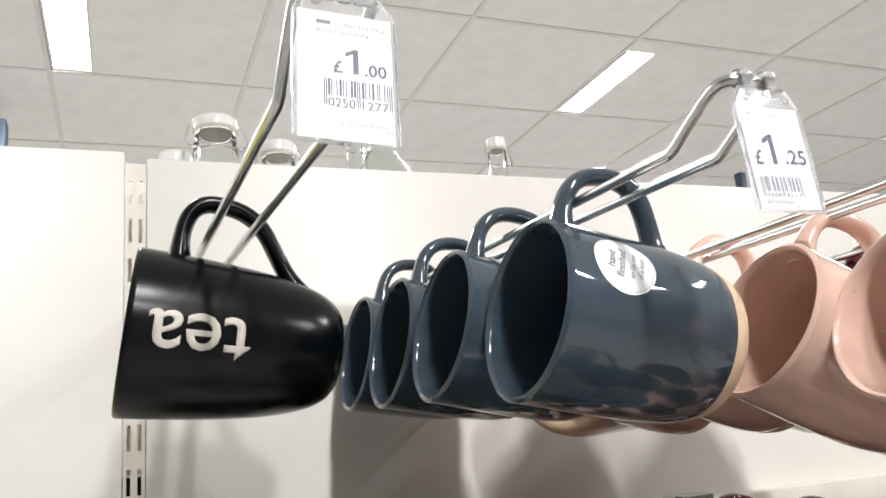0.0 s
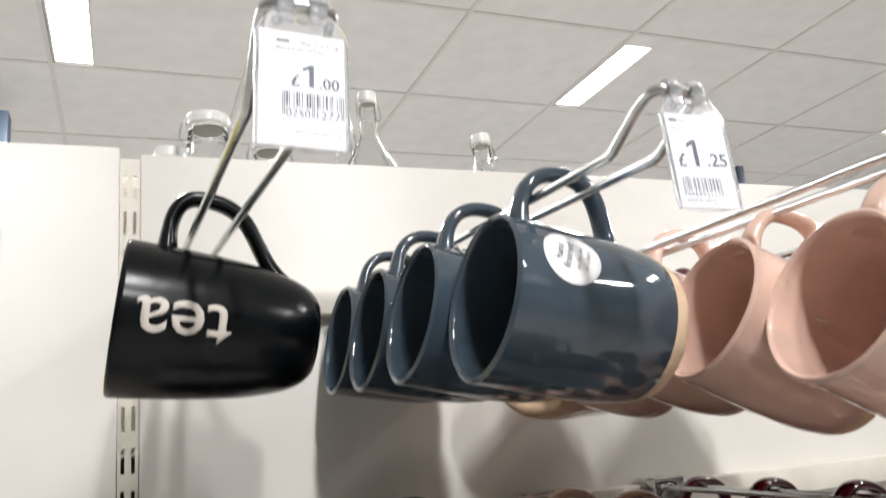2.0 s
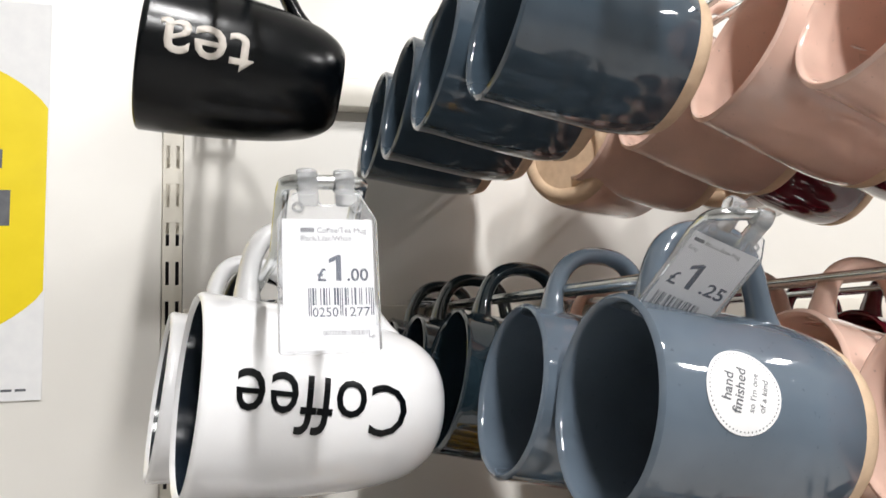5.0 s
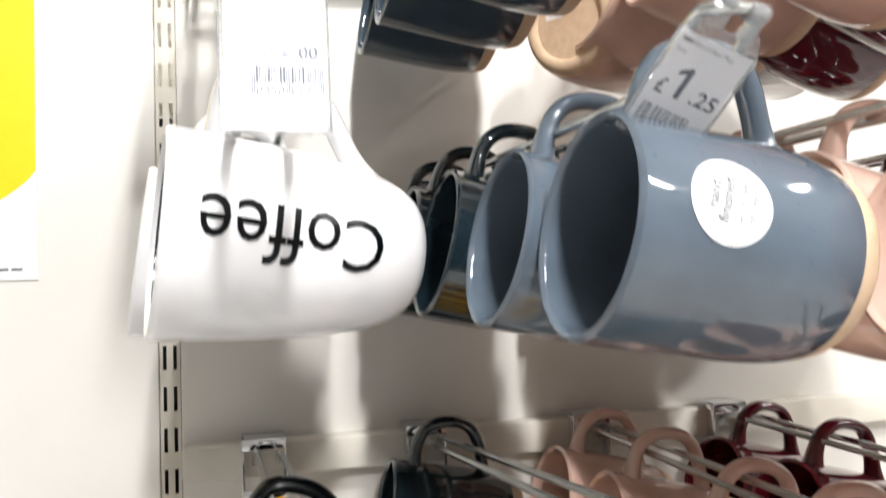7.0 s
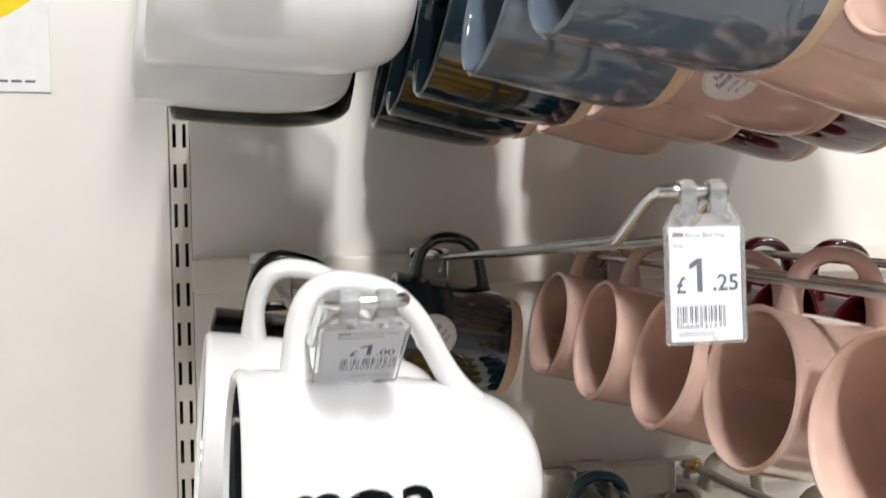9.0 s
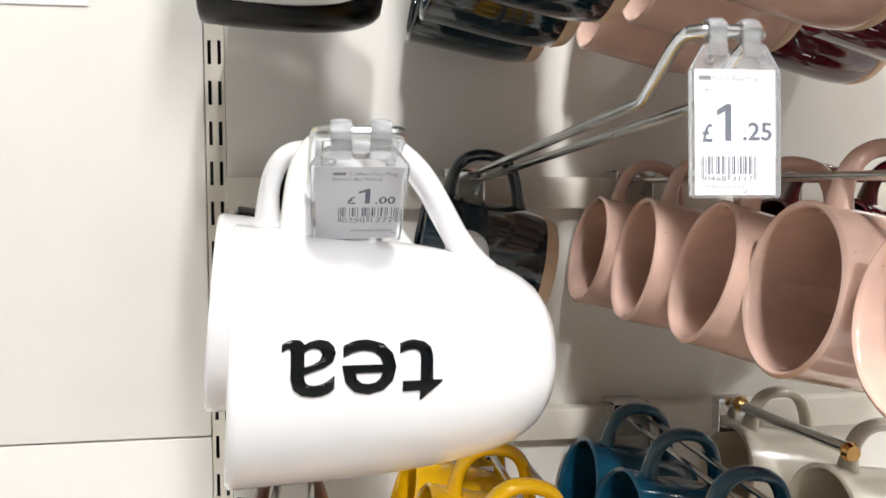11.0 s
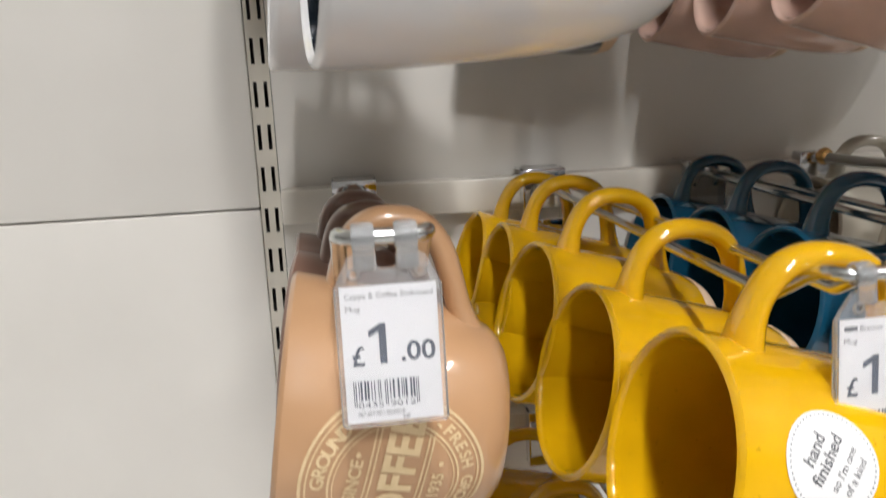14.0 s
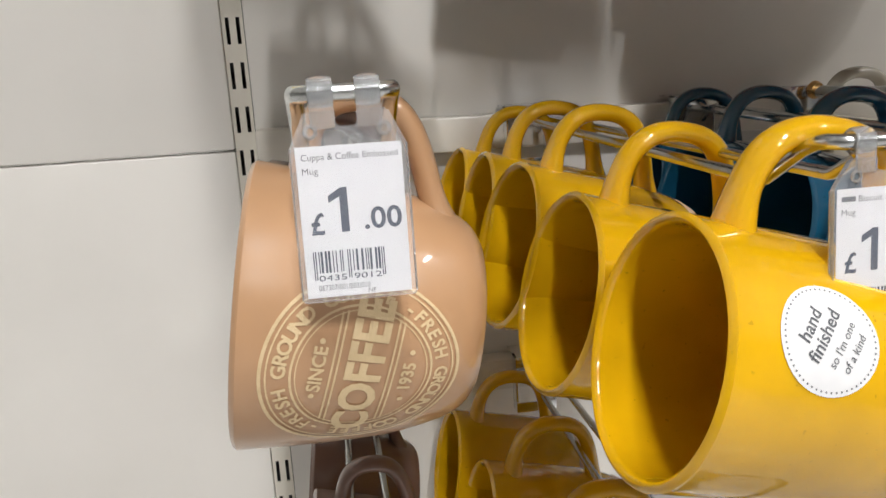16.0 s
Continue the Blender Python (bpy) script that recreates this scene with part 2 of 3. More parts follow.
def disc2(bm, r, rings=5, seg=40, cx=0.0, cy=0.0):
    prev = [bm.verts.new((cx, cy, 0))]
    for j in range(1, rings + 1):
        cur = [bm.verts.new((cx + r * j / rings * math.cos(2 * math.pi * k / seg), cy + r * j / rings * math.sin(2 * math.pi * k / seg), 0)) for k in range(seg)]
        for k in range(seg):
            if len(prev) == 1:
                bm.faces.new((prev[0], cur[k], cur[(k + 1) % seg]))
            else:
                bm.faces.new((prev[k], cur[k], cur[(k + 1) % seg], prev[(k + 1) % seg]))
        prev = cur


def wrap(bm, prof, s_c, theta_c, spin, lift):
    """Lays a flat mesh on a turned body's front: spin turns it, in degrees, from reading towards the base, letters up."""
    c, s = math.cos(radians(spin)), math.sin(radians(spin))
    r_c = radius_at(prof, s_c)
    for v in bm.verts:
        u, w = v.co.x * c - v.co.y * s, v.co.x * s + v.co.y * c
        r = radius_at(prof, s_c + u) + lift + v.co.z
        th = theta_c + w / r_c
        v.co = Vector((s_c + u, -r * math.cos(th), r * math.sin(th)))
    return bm


# ---- mugs ----
BISCUIT_OUT = smooth_profile([(0.0, 0.0408), (0.010, 0.0404), (0.035, 0.0404), (0.060, 0.0399), (0.075, 0.0384), (0.0838, 0.0362)], 30)
TEA_OUT = smooth_profile([(0.0, 0.0430), (0.02, 0.0420), (0.045, 0.0402), (0.07, 0.0372), (0.09, 0.0325), (0.101, 0.0270), (0.106, 0.0215)], 32)
TAN_OUT = smooth_profile([(0.0, 0.0430), (0.018, 0.0412), (0.042, 0.0376), (0.057, 0.0330), (0.0645, 0.0292), (0.0680, 0.0250)], 30)


def shell(prof, wall=0.0035, floor=0.006):
    """The closed profile of a cup: outside, rounded lip, inside."""
    s_end = prof[-1][0]
    out = [(s_end - 0.0015, 0.0), (s_end - 0.0012, prof[-1][1] - 0.004), (s_end, prof[-1][1] - 0.002)]
    out += prof[::-1][:-1]
    r0 = prof[0][1]
    out += [(0.0006, r0), (-0.0006, r0 - wall * 0.25), (-0.001, r0 - wall * 0.55), (-0.0003, r0 - wall * 0.85), (0.0012, r0 - wall)]
    inside = [(s, r - wall) for s, r in prof[2:] if s < s_end - floor]
    return out, inside + [(s_end - floor + 0.0005, inside[-1][1] - 0.006), (s_end - floor + 0.001, 0.0)]


def handle_bm(prof, s0, s1, rise, lean, ra, rb, top=0.5):
    """A looped strap from near the lip (s0) to the body (s1)."""
    r0, r1 = radius_at(prof, s0), radius_at(prof, s1)
    z = max(r0, r1) + rise
    mid = s0 + (s1 - s0) * top
    pts = bezier((s0 + 0.002, 0, r0 - 0.004), (s0 - 0.001, 0, r0 + rise * 0.75), (mid - (mid - s0) * 0.62, 0, z), (mid, 0, z), 14)
    pts += bezier((mid, 0, z), (mid + (s1 - mid) * 0.62, 0, z), (s1 - 0.004 - lean, 0, r1 + rise * 0.55), (s1, 0, r1 - 0.005), 16)[1:]
    n = len(pts)
    ras, rbs = [], []
    for i in range(n):
        e = min(i, n - 1 - i) / (n - 1)
        f = 1 + 0.45 * max(0, 1 - e / 0.12) ** 2
        ras.append(ra * f)
        rbs.append(rb * (1 + 0.55 * max(0, 1 - e / 0.13) ** 2))
    return tube(bmesh.new(), pts, ras, rbs, 14)


def hand_sticker(mug, prof, s_c, theta, spin):
    bm = bmesh.new()
    disc2(bm, 0.0145)
    st = part("sticker", wrap(bm, prof, s_c, theta, spin, 0.0003), M_STICKER, mug, "round white paper sticker with grey lettering")
    bm = bmesh.new()
    for word, h, y in (("hand", 0.0036, 0.0066), ("finished", 0.0036, 0.0020)):
        t = text_bm(word, h, 0.012, cut=0.003)
        bmesh.ops.translate(t, verts=t.verts, vec=(0, y, 0))
        add_bm(bm, t)
    for word, h, y in (("so I'm one", 0.0023, -0.0034), ("of a kind", 0.0023, -0.0074)):
        t = text_bm(word, h, cut=0.003)
        bmesh.ops.translate(t, verts=t.verts, vec=(0.0008, y, 0))
        add_bm(bm, t)
    part("lettering", wrap(bm, prof, s_c, theta, spin, 0.00045), M_INK_PALE, st, smooth=False)
    bm = bmesh.new()
    for k in range(56):
        a = 2 * math.pi * k / 56
        disc2(bm, 0.0003, 1, 6, 0.0133 * math.cos(a), 0.0133 * math.sin(a))
    part("dotted_border", wrap(bm, prof, s_c, theta, spin, 0.00045), M_INK_PALE, st, smooth=False)


def biscuit_mug(mat, label, sticker=None):
    mug = thing("mug", Matrix(), label, "mug")
    out, inside = shell(BISCUIT_OUT)
    bm = lathe(bmesh.new(), out + inside)
    part("body", bm, mat, mug)
    bm = lathe(bmesh.new(), [(0.0828, 0.0352), (0.0834, 0.0364), (0.0840, 0.0366), (0.0895, 0.0346), (0.0918, 0.0332), (0.0928, 0.0312), (0.0930, 0.0285), (0.0920, 0.0262), (0.0900, 0.0252), (0.0900, 0.0)])
    part("base", bm, M_BISCUIT, mug, "bare unglazed clay base")
    part("handle", handle_bm(BISCUIT_OUT, 0.013, 0.067, 0.031, 0.004, 0.0042, 0.0064), mat, mug)
    if sticker:
        hand_sticker(mug, BISCUIT_OUT, *sticker)
    return mug


def tea_mug(mat, inner, label, word=None, ink=None):
    mug = thing("mug", Matrix(), label, "mug")
    out, inside = shell(TEA_OUT, 0.0032)
    part("body", lathe(bmesh.new(), out), mat, mug)
    part("interior", lathe(bmesh.new(), [out[-1]] + inside), inner, mug, "dark glazed inside")
    part("handle", handle_bm(TEA_OUT, 0.018, 0.084, 0.031, 0.016, 0.0045, 0.0070, 0.25), mat, mug)
    if word:
        bm = text_bm(word[0], word[1], word[2], word[3], cut=0.0025)
        for v in bm.verts:
            v.co.z = 0.0
        made = bmesh.ops.extrude_face_region(bm, geom=bm.faces[:])
        for v in (g for g in made["geom"] if isinstance(g, bmesh.types.BMVert)):
            v.co.z = 0.0005
        part("lettering", wrap(bm, TEA_OUT, word[4], word[5], 180 + word[6], 0.0), ink, mug, "raised word painted on the side", smooth=False)
    return mug


def arc_text(bm, text, radius, height, start, step, bold=0.01):
    a = start
    for ch in text:
        if ch != " ":
            t = text_bm(ch, height, bold)
            for v in t.verts:
                p = Vector((v.co.x, v.co.y + radius, 0))
                v.co = Matrix.Rotation(a, 3, "Z") @ p
            add_bm(bm, t)
        a -= step


def tan_mug(mat, label, emblem=False):
    mug = thing("mug", Matrix(), label, "mug")
    out, inside = shell(TAN_OUT, 0.0034)
    part("body", lathe(bmesh.new(), out + inside), mat, mug)
    part("handle", handle_bm(TAN_OUT, 0.013, 0.056, 0.022, 0.004, 0.0040, 0.0062, 0.42), mat, mug)
    if emblem:
        bm = bmesh.new()
        for r0, r1 in ((0.0333, 0.0345), (0.0316, 0.0322), (0.0236, 0.0244), (0.0222, 0.0226)):
            ring2(bm, r0, r1)
        for x in (-0.0107, -0.0090, 0.0090, 0.0107):
            h = math.sqrt(0.0228**2 - x * x)
            for k in range(12):
                rect2(bm, x - 0.00035, x + 0.00035, -h + 2 * h * k / 12, -h + 2 * h * (k + 1) / 12)
        t = text_bm("COFFEE", 0.0118, 0.035, 0.92, cut=0.003)
        for v in t.verts:
            v.co = Vector((-v.co.y, v.co.x, 0))
        add_bm(bm, t)
        for word, x in (("SINCE", -0.0155), ("1935", 0.0155)):
            t = text_bm(word, 0.0044, 0.03, 0.95, cut=0.003)
            for v in t.verts:
                v.co = Vector((-v.co.y + x, v.co.x, 0))
            add_bm(bm, t)
            for y in (-0.0098, 0.0098):
                disc2(bm, 0.0010, 1, 10, x, y)
        for start in (155, -25):
            arc_text(bm, "-FRESH GROUND COFFEE", 0.0280, 0.0046, radians(start), radians(8.6), 0.03)
        bmesh.ops.scale(bm, vec=(0.78, 0.78, 0.78), verts=bm.verts)
        part("emblem", wrap(bm, TAN_OUT, 0.0330, radians(-9), -8, 0.0003), CREAM, mug, "cream printed round coffee emblem", smooth=False)
    return mug


# ---- hooks and tickets ----
WIRE, GAP, GAP_BACK, HOOK_Y = 0.0022, 0.0116, 0.0080, -0.405


def hook(x, z_back, z_front, z_cross, label, front=HOOK_Y, lean=0.0):
    """A double-wire hook: bracket on the rail, two prongs, raised front loop; lean: its drift sideways at the front."""
    h = thing("display_hook", pose(x, 0, z_back), label, "display hook", "hooks on the rails")
    bm = bmesh.new()
    for k in (-1, 1):
        box(bm, k * 0.0145 - 0.0009, k * 0.0145 + 0.0009, -0.030, -0.0195, -0.036, 0.008, 0.0004)
    box(bm, -0.0154, 0.0154, -0.0312, -0.0298, -0.036, -0.028, 0.0004)
    box(bm, -0.0154, 0.0154, -0.030, -0.003, 0.0065, 0.0080, 0.0004)
    box(bm, -0.0154, 0.0154, -0.0312, -0.0298, 0.000, 0.008, 0.0004)
    part("bracket", bm, M_CHROME, h, "chromed clip-on bracket")
    rise, up = z_front - z_back, z_cross - z_back
    yb = front + 0.036
    left = [(-GAP_BACK, -0.026, -0.010), (-GAP_BACK, -0.034, -0.002), (-GAP_BACK, -0.045, 0.0)]
    left += [(-GAP_BACK - (GAP - GAP_BACK) * k / 12, -0.05 + (yb + 0.05) * k / 12, rise * k / 12) for k in range(13)]
    left += [(-GAP, yb - 0.003, rise + (up - rise) * 0.06), (-GAP, front + 0.014, up - (up - rise) * 0.22), (-GAP, front + 0.008, up - (up - rise) * 0.06)]
    turn = 0.0055
    left += [(-GAP + turn * (1 - math.cos(a)), front + turn * (1 - math.sin(a)), up - 0.0003) for a in [math.pi / 2 * j / 6 for j in range(1, 7)]]
    right = [(-x_, y_, z_) for x_, y_, z_ in left[::-1]]
    drift = lambda pts: [(px + lean * py / front, py, pz) for px, py, pz in pts]
    for pts in (left, right):
        part("prong", tube(bmesh.new(), drift(pts), WIRE, seg=10, side=Vector((0.03, 0.02, 1))), M_STEEL, h)
    bm = tube(bmesh.new(), drift([(-GAP + 0.0053, front, up - 0.0003), (0, front, up - 0.0003), (GAP - 0.0053, front, up - 0.0003)]), WIRE, seg=10, side=Vector((0, 0, 1)))
    part("crossbar", bm, M_STEEL, h)
    return h


# where things stand on a price slip, as shares of its width and height
LONG_SLIP = {"name": (0.05, 0.07, 0.16), "pound": (0.09, 0.22, 0.575), "one": (0.27, 0.45, 0.275, 0.570), "pence": (0.595, 0.955, 0.420, 0.560),
             "bars": (0.08, 0.76, 0.690, 0.835, 0.880), "stock": (0.11, 0.60, 0.935), "corner": (0.58, 0.74, 0.975)}
SHORT_SLIP = {"name": (0.20, 0.085, 0.150), "pound": (0.37, 0.47, 0.480), "one": (0.50, 0.635, 0.280, 0.480), "pence": (0.70, 0.935, 0.385, 0.480),
              "bars": (0.27, 0.985, 0.535, 0.665, 0.745), "stock": (0.42, 0.93, 0.875), "corner": (0.92, 0.985, 0.910)}


def ticket(x, z, front, style, lines, pence, digits, label, tilt=0.0, yaw=0.0, sway=0.0, size=1.0):
    """A clear sleeve clipped to a hook's crossbar, with its printed price slip; hangs from (x, front, z)."""
    W, Ht, TOP = 0.0280 * size, 0.0452 * size, -0.0054
    tk = thing("price_ticket", pose(x, front, z) @ pose(0, 0, 0, tilt, sway, yaw), label, "price ticket", "price tickets")
    for k in (-1, 1):
        c = k * 0.0054
        bm = bmesh.new()
        ring = [(-0.0031 * math.cos(a), 0.0031 * math.sin(a)) for a in [math.pi * j / 8 for j in range(17)]]
        tube(bm, [(c, y, zz) for y, zz in ring], 0.0006, 0.0029, 8, Vector((1, 0, 0)))
        box(bm, c - 0.0028, c + 0.0028, -0.0032, -0.0020, TOP - 0.0030, 0.0002, 0.0004)
        part("clip", bm, M_CLIP, tk, "milky plastic hinge clip")
    bm = bmesh.new()
    n = 0.0024
    outline = [(-W / 2 + 0.0006, TOP - Ht), (W / 2 - 0.0006, TOP - Ht), (W / 2, TOP - Ht + 0.0006), (W / 2, TOP - 0.0068), (W / 2 - 0.0008, TOP - 0.0052), (0.0098, TOP + 0.0004), (0.0086, TOP + 0.001),
               (n, TOP + 0.001), (n, TOP - 0.0018), (n - 0.0008, TOP - 0.0026), (0.0008 - n, TOP - 0.0026), (-n, TOP - 0.0018), (-n, TOP + 0.001),
               (-0.0086, TOP + 0.001), (-0.0098, TOP + 0.0004), (-W / 2 + 0.0008, TOP - 0.0052), (-W / 2, TOP - 0.0068), (-W / 2, TOP - Ht + 0.0006)]
    f = bm.faces.new([bm.verts.new((px, -0.0030, pz)) for px, pz in outline])
    r = bmesh.ops.extrude_face_region(bm, geom=[f])
    for v in (g for g in r["geom"] if isinstance(g, bmesh.types.BMVert)):
        v.co.y = -0.0012
    sl = part("sleeve", bm, M_SLEEVE, tk, "clear plastic sleeve", smooth=False)
    sl.visible_shadow = False
    for k in (-1, 1):
        bm = bmesh.new()
        tube(bm, [(k * 0.0084 + 0.0013 * math.cos(a), -0.0032, TOP - 0.0036 + 0.0013 * math.sin(a)) for a in [2 * math.pi * j / 20 for j in range(21)]], 0.00045, seg=8)
        part("rivet", bm, M_CLIP, sl, "milky plastic rivet ring")
    for k in (-1, 1):
        bm = box(bmesh.new(), k * (W / 2 + 0.0001) - 0.00022, k * (W / 2 + 0.0001) + 0.00022, -0.0032, -0.0010, TOP - Ht + 0.0008, TOP - 0.0070, 0.0002)
        part("sleeve_edge", bm, M_CLIP, sl, "milky folded plastic edge")
    pw, p0, p1 = W - 0.0022, TOP - 0.0068, TOP - Ht + 0.0010
    sh = p0 - p1
    slip = part("slip", box(bmesh.new(), -pw / 2, pw / 2, -0.00225, -0.00205, p1, p0), M_PAPER, tk, "white printed paper slip", smooth=False)
    U = lambda u: (u - 0.5) * pw
    V = lambda v: p0 - v * sh

    def word_bm(word, h, u0, v, u1=None, bold=0.0):
        """A word from u0, its middle at v; squeezed to end at u1 where that is given."""
        t = text_bm(word, h, bold)
        lo, hi = min(q.co.x for q in t.verts), max(q.co.x for q in t.verts)
        k = (U(u1) - U(u0)) / (hi - lo) if u1 else 1.0
        for q in t.verts:
            q.co = Vector((U(u0) + (q.co.x - lo) * k, V(v) + q.co.y, 0))
        return t

    def ink(name, bm, mat):
        for q in bm.verts:
            q.co = Vector((q.co.x, -0.00232, q.co.y))
        part(name, bm, mat, slip, smooth=False)

    nu, v1, v2 = style["name"]
    for (bar, word, end), v in zip(lines, (v1, v2)):
        u = nu
        if bar:
            bm = bmesh.new()
            rect2(bm, U(u), U(u + bar), V(v) - 0.00065, V(v) + 0.00065)
            ink("printed_bar", bm, M_INK_PALE)
            u += bar + 0.03
        ink("product_name", word_bm(word, 0.0016 * size, u, v, end), M_INK_PALE)
    u0, u1, v = style["pound"]
    h = (style["pence"][3] - style["pence"][2]) * sh
    ink("pound_sign", word_bm("£", h, u0, v - h / 2 / sh, u1, 0.018), M_INK)
    u0, u1, v0, v1 = style["one"]
    bm = bmesh.new()
    a, b, c, d = U(u0), U(u1), V(v1), V(v0)
    w, t = (b - a) * 0.42, d - c
    bm.faces.new([bm.verts.new(q + (0,)) for q in ((b - w, c), (b, c), (b, d), (b - w * 0.75, d), (a, d - t * 0.17), (a, d - t * 0.33), (b - w, d - t * 0.20))])
    ink("pound_digit", bm, M_INK)
    u0, u1, v0, v1 = style["pence"]
    ink("pence_digits", word_bm("." + pence, h, u0, (v0 + v1) / 2, u1, 0.018), M_INK)
    u0, u1, v0, v1, v2 = style["bars"]
    rnd = random.Random(digits)
    unit = (U(u1) - U(u0)) / 67
    marks = [(0, 1, 1), (2, 1, 1), (32, 1, 1), (34, 1, 1), (64, 1, 1), (66, 1, 1)]
    for first in (3, 36):
        for k in range(4):
            at = first + 7 * k + rnd.choice((1, 1, 2))
            w1 = rnd.choice((1, 1, 2))
            marks += [(at, w1, 0), (at + w1 + rnd.choice((1, 1, 2)), rnd.choice((1, 2)), 0)]
    bm = bmesh.new()
    for at, w1, guard in marks:
        rect2(bm, U(u0) + at * unit, U(u0) + (at + w1) * unit, V(v2 if guard else v1), V(v0))
    ink("barcode", bm, M_INK)
    dh = (v2 - v1) * sh * 0.86
    four = (u1 - u0) / 67
    for group, at in zip(digits.split(), (4, 37)):
        ink("barcode_digits", word_bm(group, dh, u0 + at * four, (v1 + v2) / 2 + 0.012, u0 + (at + 26) * four), M_INK)
    u0, u1, v = style["stock"]
    ink("stock_number", word_bm("067307/001/003/010", 0.0013, u0, v, u1), M_INK_PALE)
    u0, u1, v = style["corner"]
    ink("corner_code", word_bm("NF", 0.0011, u0, v, None), M_INK_PALE)
    return tk


# ---- the fixture: panels, uprights, rails ----
TOP_Z, JOINT_Z = 1.6818, 1.0040
PANEL_R, PANEL_L = 0.0385, 0.0232


def wall_piece(name, x0, x1, z0, z1, label, mat=M_PANEL, y0=0.0, y1=0.018, bevel=0.0015):
    ob = new(name, mesh_of(name, box(bmesh.new(), x0, x1, y0, y1, z0, z1, bevel), mat))
    return tagged(ob, label, "panel", "", "structure")


wall_piece("wall_panel_1", -0.93, PANEL_L, JOINT_Z + 0.0008, TOP_Z + 0.0045, "cream painted metal back panel of the neighbouring bay")
wall_piece("wall_panel_2", -0.93, PANEL_L, 0.37, JOINT_Z - 0.0008, "cream painted lower metal back panel of the neighbouring bay")
wall_piece("wall_panel_3", PANEL_R, 0.98, JOINT_Z + 0.0008, TOP_Z, "cream painted metal back panel behind the mugs")
wall_piece("wall_panel_4", PANEL_R, 0.98, 0.37, JOINT_Z - 0.0008, "cream painted lower metal back panel behind the mugs")
wall_piece("wall_base", -0.93, 0.98, 0.0, 0.368, "cream painted plinth panel of the shelving", y0=-0.02)


def upright(x, w):
    """A slotted post between two panels, with two columns of slots cut through."""
    bm = bmesh.new()
    z0, z1, pitch, slot = 0.02, TOP_Z - 0.004, 0.030, 0.0178
    y0, y1 = 0.0025, 0.004
    cols = (-w / 2, -w * 0.34, -w * 0.16, w * 0.16, w * 0.34, w / 2)
    zs = [z0]
    z = 1.0760 - 35 * pitch
    while z < z1 - slot:
        if z > z0 + 0.005:
            zs += [z, z + slot]
        z += pitch
    zs.append(z1)
    grid = [[bm.verts.new((x + c, y0, zz)) for c in cols] for zz in zs]
    for j in range(len(zs) - 1):
        for i in range(5):
            if j % 2 == 1 and i in (1, 3):
                continue
            bm.faces.new((grid[j][i], grid[j][i + 1], grid[j + 1][i + 1], grid[j + 1][i]))
    r = bmesh.ops.extrude_face_region(bm, geom=bm.faces[:])
    for v in (g for g in r["geom"] if isinstance(g, bmesh.types.BMVert)):
        v.co.y = y1
    return bm


up = tagged(new("upright_post"), "cream slotted steel upright between two panels", "upright post", "", "structure")
part("face", upright((PANEL_L + PANEL_R) / 2, PANEL_R - PANEL_L - 0.001), M_UPRIGHT, up, smooth=False)
# added cream strip: keeps the upper slots pale, as light from behind does
bm = box(bmesh.new(), PANEL_L - 0.012, PANEL_R + 0.012, 0.0360, 0.0380, 1.45, TOP_Z - 0.003)
part("backing", bm, M_UPRIGHT, up, "cream strip added behind the upper slots, where light leaks in", smooth=False)
# lower channel coloured near black: the shade inside the post
bm = box(bmesh.new(), PANEL_L - 0.010, PANEL_R + 0.010, 0.0300, 0.0320, 0.02, 1.448)
for k in (PANEL_L - 0.010, PANEL_R + 0.008):
    box(bm, k, k + 0.002, 0.0185, 0.0300, 0.02, 1.448)
part("channel", bm, M_SLOT_SHADE, up, "channel behind the slots, coloured black for the shade inside", smooth=False)

TIERS = {1: 1.571, 2: 1.387, 3: 1.202, 4: 1.0185, 5: 0.835}
for k, z in TIERS.items():
    rl = thing("rail", pose(0, 0, z), "cream painted steel bar across the back panel", "rail", "rails", "structure")
    bm = box(bmesh.new(), PANEL_R + 0.001, 0.96, -0.0185, -0.0005, -0.0245, 0.0, 0.002)
    part("bar", bm, M_RAIL, rl)

# ---- ceiling, floor, shop walls ----
bm = bmesh.new()
X0, X1, Y0, Y1 = -4.8, 7.2, -5.0, 8.2
box(bm, X0, X1, Y0, Y1, CEIL + 0.012, CEIL + 0.08)
T = 0.6
OX, OY = -0.205, 1.335
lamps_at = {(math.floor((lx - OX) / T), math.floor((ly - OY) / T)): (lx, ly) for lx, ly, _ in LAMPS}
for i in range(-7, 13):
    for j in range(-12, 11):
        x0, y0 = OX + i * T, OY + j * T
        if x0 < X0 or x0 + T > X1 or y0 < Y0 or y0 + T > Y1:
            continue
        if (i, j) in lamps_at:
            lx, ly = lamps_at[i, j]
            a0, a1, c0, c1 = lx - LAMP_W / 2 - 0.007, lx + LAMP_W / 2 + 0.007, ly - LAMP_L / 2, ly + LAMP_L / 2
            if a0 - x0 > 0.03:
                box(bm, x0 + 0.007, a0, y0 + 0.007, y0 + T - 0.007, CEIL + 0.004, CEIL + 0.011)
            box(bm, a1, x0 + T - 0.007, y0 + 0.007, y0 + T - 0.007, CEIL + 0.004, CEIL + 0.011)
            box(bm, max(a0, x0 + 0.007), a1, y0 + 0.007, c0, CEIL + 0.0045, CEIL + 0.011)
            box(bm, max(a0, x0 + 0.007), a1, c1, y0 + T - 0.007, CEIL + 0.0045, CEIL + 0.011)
        else:
            box(bm, x0 + 0.007, x0 + T - 0.007, y0 + 0.007, y0 + T - 0.007, CEIL + 0.004, CEIL + 0.011)
